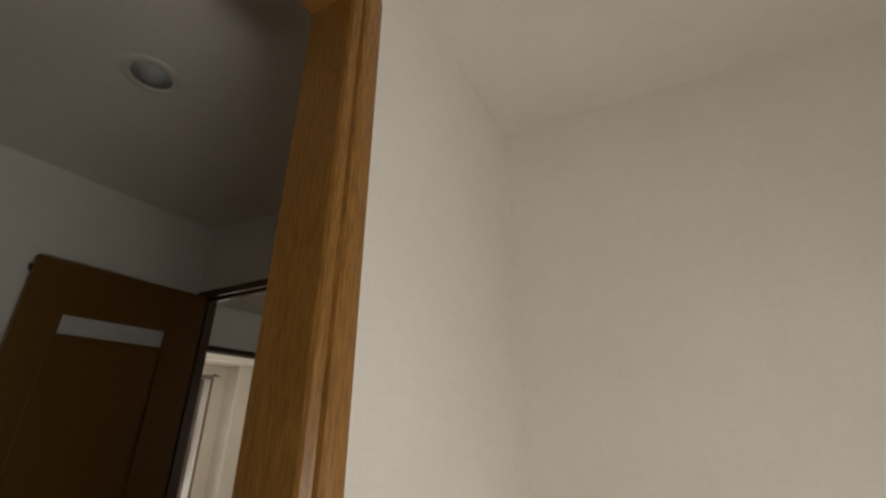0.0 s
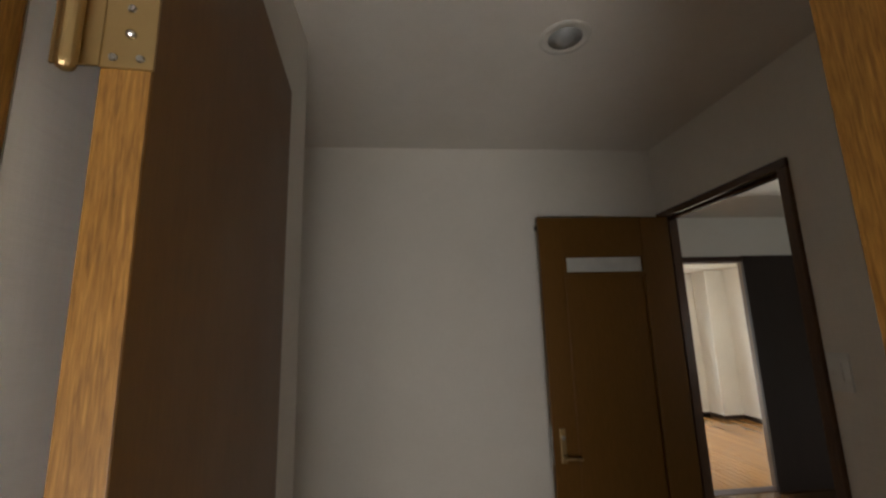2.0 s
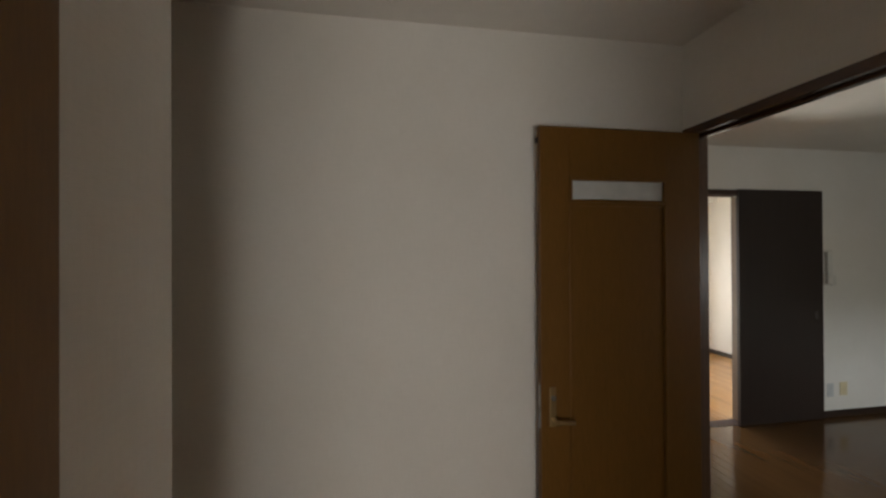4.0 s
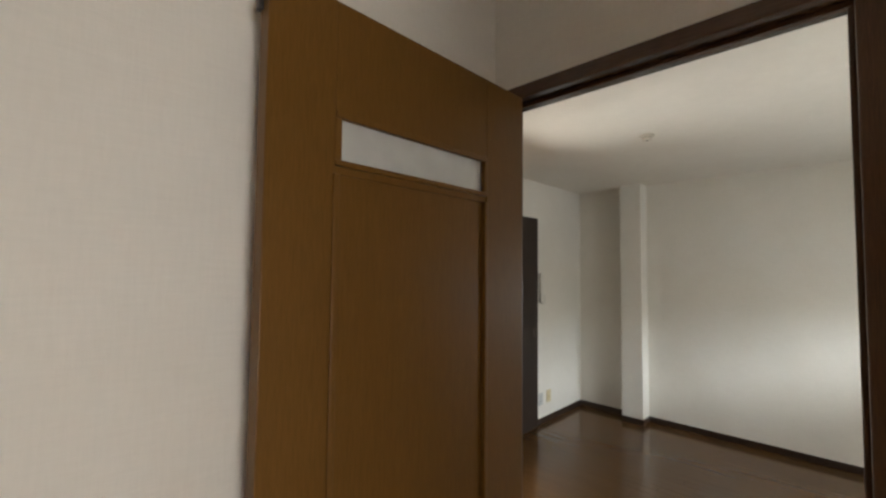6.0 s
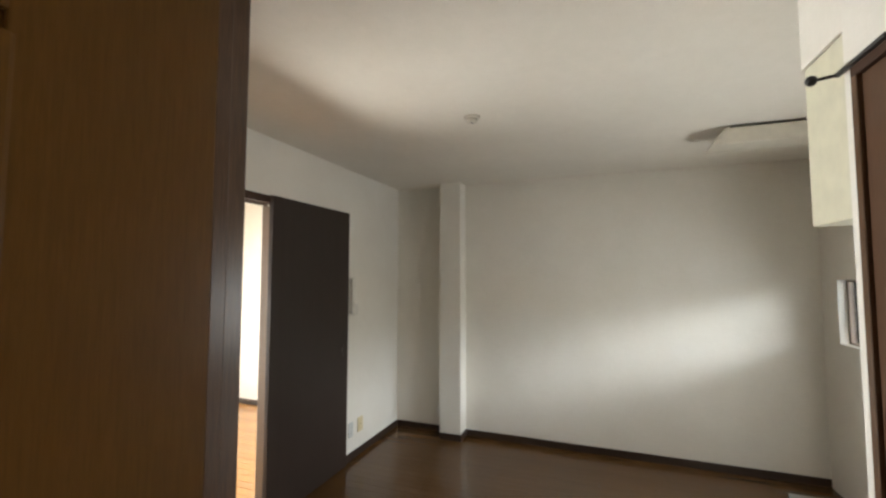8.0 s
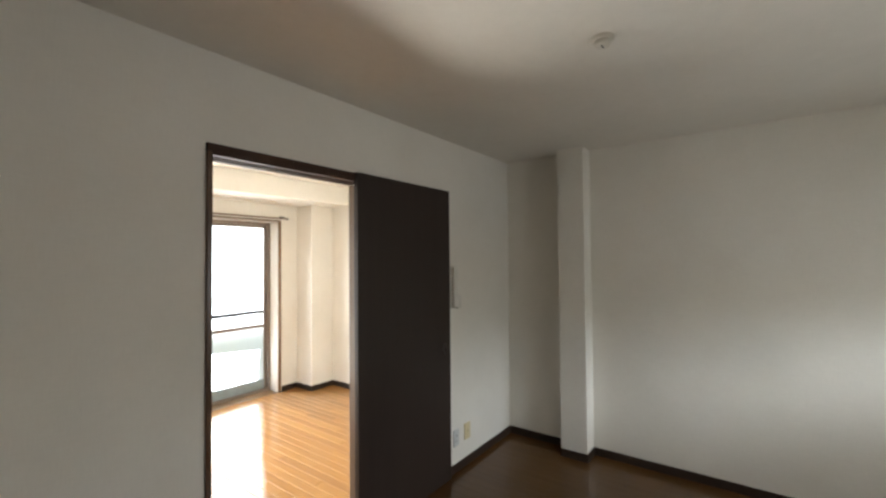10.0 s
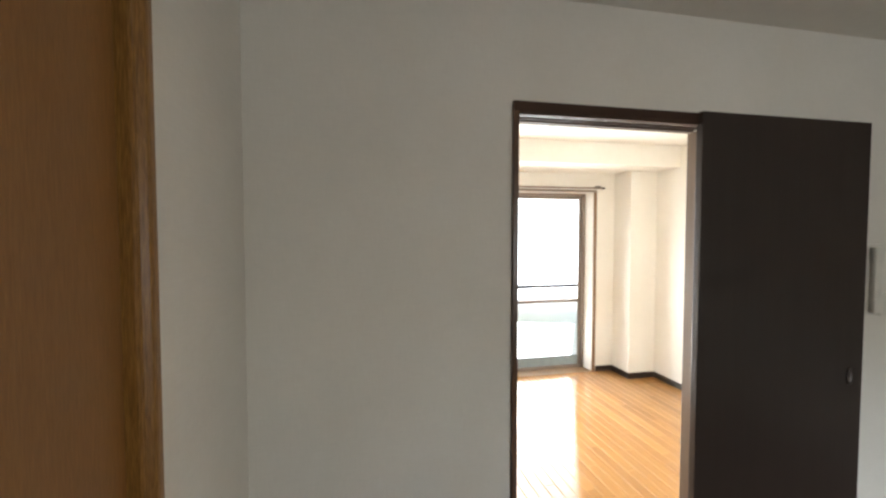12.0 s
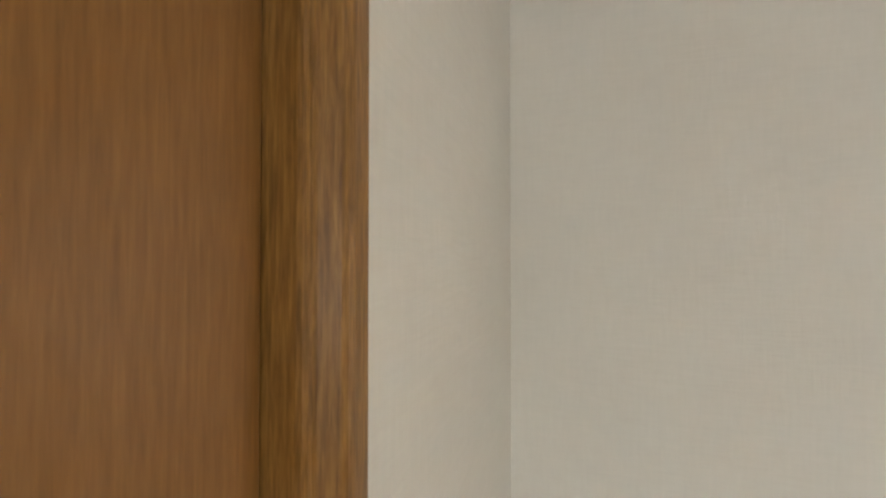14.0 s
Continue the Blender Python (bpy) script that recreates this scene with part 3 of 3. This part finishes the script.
# ---------------------------------------------------------------- fixtures on the living room wall
icom = thing("intercom", (3.1, 0, 1.35), "pale grey wall intercom with a handset", "intercom")
part("body", boxes(((3.045, -0.020, 1.19), (3.150, -0.001, 1.508)), bevel=0.008), GREY_PLASTIC, icom)
hs = part("handset", boxes(((3.062, -0.046, 1.245), (3.108, -0.0205, 1.475)), bevel=0.010), GREY_PLASTIC, icom, "pale grey handset")
part("earpiece", boxes(((3.057, -0.048, 1.425), (3.113, -0.020, 1.495)), bevel=0.011), GREY_PLASTIC, hs)
part("mouthpiece", boxes(((3.057, -0.050, 1.20), (3.113, -0.020, 1.268)), bevel=0.011), GREY_PLASTIC, hs)
part("speaker_box", boxes(((3.116, -0.036, 1.187), (3.172, -0.002, 1.285)), bevel=0.008), GREY_PLASTIC, icom)
part("button", boxes(((3.124, -0.025, 1.33), (3.143, -0.019, 1.347)), bevel=0.002), WHITE, icom)
part("speaker_grille", boxes(*[((3.122, -0.0225, 1.40 + 0.011 * k), (3.145, -0.0195, 1.405 + 0.011 * k)) for k in range(6)]), GREY_PLASTIC, icom)


def wall_plate(name, x0, x1, z0, z1, mat, label, slots):
    o = thing(name, ((x0 + x1) / 2, 0, z0), label, "socket" if slots else "plate", "wall plates by the corner")
    part("plate", boxes(((x0, -0.008, z0), (x1, -0.001, z1)), bevel=0.003), mat, o)
    mid = (x0 + x1) / 2
    part("insert", boxes(((mid - 0.013, -0.011, z0 + 0.03), (mid + 0.013, -0.008, z1 - 0.03)), bevel=0.001), mat, o)
    for z in slots:
        part("slot", boxes(((mid - 0.006, -0.0118, z - 0.004), (mid - 0.004, -0.0108, z + 0.004)), ((mid + 0.004, -0.0118, z - 0.004), (mid + 0.006, -0.0108, z + 0.004))), BLACK, o)


wall_plate("wall_socket", 3.092, 3.162, 0.185, 0.305, plain("aged_white_plastic", (0.58, 0.59, 0.57), 0.4), "white double wall socket low on the wall", (0.225, 0.265))
wall_plate("aerial_socket", 3.235, 3.312, 0.19, 0.31, CREAM, "yellowed cream aerial socket low on the wall", (0.25,))

# ---------------------------------------------------------------- ceiling fittings


IVORY = plain("ivory_plastic", (0.64, 0.60, 0.51), 0.45)


def ceiling_rose(x, y, label):
    o = thing("ceiling_rose", (x, y, H), label, "lamp socket", "ceiling lamp sockets")
    part("base", lathe([(0.046, 0), (0.046, -0.006), (0.042, -0.010), (0.034, -0.012)], (x, y, H - 0.001)), IVORY, o, smooth=True)
    part("socket", lathe([(0.031, 0), (0.031, -0.016), (0.026, -0.021)], (x, y, H - 0.011)), IVORY, o, smooth=True)
    part("contact", boxes(((x - 0.012, y - 0.003, H - 0.0335), (x + 0.012, y + 0.003, H - 0.0315))), BLACK, o)


ceiling_rose(2.275, -1.31, "bare cream ceiling lamp socket without a lamp")
ceiling_rose(2.33, 1.57, "bare cream ceiling lamp socket without a lamp")

lamp = thing("ceiling_light", (LX, LY, H), "small round unlit downlight with a bare bulb in the hall ceiling", "ceiling light")
part("ring", lathe([(0.056, 0.0), (0.086, 0.0), (0.084, -0.004), (0.074, -0.007), (0.062, -0.006), (0.056, -0.002)], (LX, LY, H - 0.0005)), GREY_PLASTIC, lamp, "pale rim flush with the ceiling", smooth=True)
part("reflector", lathe([(0.0575, -0.003), (0.056, 0.0), (0.050, 0.03), (0.036, 0.06), (0.020, 0.072), (0.004, 0.074), (0.004, 0.080), (0.040, 0.078), (0.0575, 0.05)], (LX, LY, H)), GLOBE, lamp, "grey recessed reflector", smooth=True)
part("bulb", lathe([(0.010, 0.066), (0.014, 0.052), (0.030, 0.036), (0.0385, 0.018), (0.0395, 0.006), (0.036, -0.006), (0.026, -0.017), (0.012, -0.023), (0.002, -0.0245)], (LX, LY, H), 32), GLOBE, lamp, "grey glass bulb", smooth=True)


def frustum(low, high, z0, z1):
    """A box whose bottom and top rectangles (x0, y0, x1, y1) differ."""
    bm = bmesh.new()
    rings = [[bm.verts.new((x, y, z)) for x, y in ((a, b), (c, b), (c, d), (a, d))] for (a, b, c, d), z in ((low, z0), (high, z1))]
    for k in range(4):
        bm.faces.new((rings[0][k], rings[0][(k + 1) % 4], rings[1][(k + 1) % 4], rings[1][k]))
    bm.faces.new(rings[0]), bm.faces.new(rings[1])
    bmesh.ops.recalc_face_normals(bm, faces=bm.faces)
    bmesh.ops.bevel(bm, geom=bm.edges[:], offset=0.006, segments=2, affect="EDGES", profile=0.6)
    return bm


batten = thing("kitchen_light", (3.04, -2.95, H), "unlit white kitchen ceiling light with a flared plastic cover", "ceiling light")
# black base paints in the shadow between cover and ceiling
part("base", boxes(((2.945, -3.22, H - 0.018), (3.135, -2.70, H - 0.001)), bevel=0.002), BLACK, batten, "mounting base, black for the shaded gap at the ceiling")
part("cover", frustum((2.935, -3.23, 3.15, -2.655), (2.915, -3.21, 3.165, -2.70), H - 0.105, H - 0.018), IVORY, batten, "white plastic cover")
for low, high in (((2.933, -2.656, 3.152, -2.60), (2.913, -2.701, 3.167, -2.665)), ((2.933, -3.285, 3.152, -3.229), (2.913, -3.245, 3.167, -3.209))):
    part("end_cap", frustum(low, high, H - 0.107, H - 0.016), IVORY, batten, "yellowed end cap")

# ---------------------------------------------------------------- kitchen corner
unit = thing("kitchen_counter", (1.6, -3.0, 0), "white kitchen counter with a steel worktop and sink", "kitchen counter")
part("cabinet", boxes(((1.35, -3.49, 0.08), (1.845, -2.548, 0.772)), ((1.35, -3.49, 0.0), (1.80, -2.56, 0.08)), bevel=0.002), MELAMINE, unit, "white cabinet body")
part("worktop", boxes(((1.35, -3.495, 0.772), (1.86, -3.16, 0.80)), ((1.35, -2.72, 0.772), (1.86, -2.538, 0.80)), ((1.35, -3.16, 0.772), (1.44, -2.72, 0.80)), ((1.78, -3.16, 0.772), (1.86, -2.72, 0.80)), bevel=0.004), STEEL, unit, "brushed steel worktop")
part("sink_bowl", boxes(((1.44, -3.16, 0.64), (1.78, -2.72, 0.65)), ((1.432, -3.168, 0.64), (1.44, -2.712, 0.785)), ((1.78, -3.168, 0.64), (1.788, -2.712, 0.785)), ((1.44, -3.168, 0.64), (1.78, -3.16, 0.785)), ((1.44, -2.72, 0.64), (1.78, -2.712, 0.785)), bevel=0.002), STEEL, unit, "steel sink bowl")
for y in (-3.48, -3.01):
    d = part("cabinet_door", boxes(((1.845, y, 0.09), (1.862, y + 0.455, 0.76)), bevel=0.003), MELAMINE, unit)
    part("door_pull", boxes(((1.862, y + 0.18, 0.70), (1.875, y + 0.28, 0.715)), bevel=0.003), STEEL, d)
tap = thing("kitchen_tap", (1.42, -2.9, 0.80), "chrome swivel tap above the steel sink", "tap")
bm = bmesh.new()
add_tube(bm, (1.40, -2.9, 0.801), (1.40, -2.9, 0.93), 0.018)
part("body", bm, STEEL, tap, smooth=True)
bm = bmesh.new()
add_tube(bm, (1.40, -2.9, 0.92), (1.58, -2.9, 0.97), 0.010)
add_tube(bm, (1.58, -2.9, 0.975), (1.58, -2.9, 0.93), 0.010)
part("spout", bm, STEEL, tap, smooth=True)
part("lever", boxes(((1.385, -2.907, 0.931), (1.45, -2.893, 0.943)), bevel=0.003), STEEL, tap)
cab = thing("wall_cabinet", (1.5, -3.0, 1.68), "cream kitchen wall cabinet under a white bulkhead", "wall cabinet")
part("body", boxes(((1.347, -3.49, 1.68), (1.655, -2.565, 2.165)), bevel=0.002), CREAM_BOARD, cab, "cream side board")
for y in (-3.485, -3.02):
    part("cabinet_door", boxes(((1.655, y, 1.685), (1.671, y + 0.45, 2.16)), bevel=0.003), CREAM_BOARD, cab)
structure("bulkhead", boxes(((1.345, -3.5, 2.168), (1.665, -2.56, H))), PAPER, "white boxed-in bulkhead above the cabinet", "bulkhead")

# ---------------------------------------------------------------- added glowing body of the torch stand-in, in the small room
wl = thing("torch_fill_lamp", (-0.95, -4.68, 0.95), "added unseen lamp in the small room, standing in for torch light", "wall lamp")
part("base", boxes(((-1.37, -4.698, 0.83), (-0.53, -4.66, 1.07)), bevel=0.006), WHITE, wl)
m, t, b = material("torch_fill_glow", (0.9, 0.88, 0.82), 0.5)
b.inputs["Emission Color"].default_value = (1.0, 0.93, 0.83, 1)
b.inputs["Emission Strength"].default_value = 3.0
part("diffuser", boxes(((-1.35, -4.66, 0.84), (-0.55, -4.60, 1.06)), bevel=0.02), m, wl, "added glowing panel of the torch stand-in")

sw = thing("light_switch", (0.40, -2.34, 1.23), "white light switch plate on the hall wall", "light switch")
part("plate", boxes(((0.397, -2.374, 1.23), (0.4045, -2.304, 1.35)), bevel=0.002), WHITE, sw)
part("rocker", boxes(((0.393, -2.351, 1.26), (0.397, -2.327, 1.32)), bevel=0.001), WHITE, sw)


# ---------------------------------------------------------------- floor boards
def board_mesh(name, w, length, mat, c):
    bm = bmesh.new()
    g, d = 0.0003 + c * 0.25, 0.012
    rings = []
    for inset, z in ((g, -d), (g, -c), (g + c, 0.0)):
        rings.append([bm.verts.new(p) for p in ((inset, inset, z), (w - inset, inset, z), (w - inset, length - inset, z), (inset, length - inset, z))])
    for p, q in zip(rings, rings[1:]):
        for i in range(4):
            bm.faces.new((p[i], p[(i + 1) % 4], q[(i + 1) % 4], q[i]))
    bm.faces.new(rings[-1])
    bmesh.ops.recalc_face_normals(bm, faces=bm.faces)
    me = bpy.data.meshes.new(name)
    bm.to_mesh(me)
    bm.free()
    me.materials.append(mat)
    return me


def lay(floor, x0, x1, y0, y1, mat, long, edge):
    """Boards along y in staggered rows, cut at the walls."""
    count = round((x1 - x0) / 0.0757)
    w, meshes = (x1 - x0) / count, {}
    for i in range(count):
        y = y0 - long * ((i * 0.37) % 1.0)
        while y < y1 - 0.001:
            a, b = max(y, y0), min(y + long, y1)
            if b - a > 0.002:
                n = round(b - a, 3)
                if n not in meshes:
                    meshes[n] = board_mesh("plank", w, b - a, mat, edge)
                ob = new("plank", meshes[n])
                ob.location = (x0 + i * w, a, random.uniform(-0.0003, 0.0))
                ob.parent = floor
            y += long


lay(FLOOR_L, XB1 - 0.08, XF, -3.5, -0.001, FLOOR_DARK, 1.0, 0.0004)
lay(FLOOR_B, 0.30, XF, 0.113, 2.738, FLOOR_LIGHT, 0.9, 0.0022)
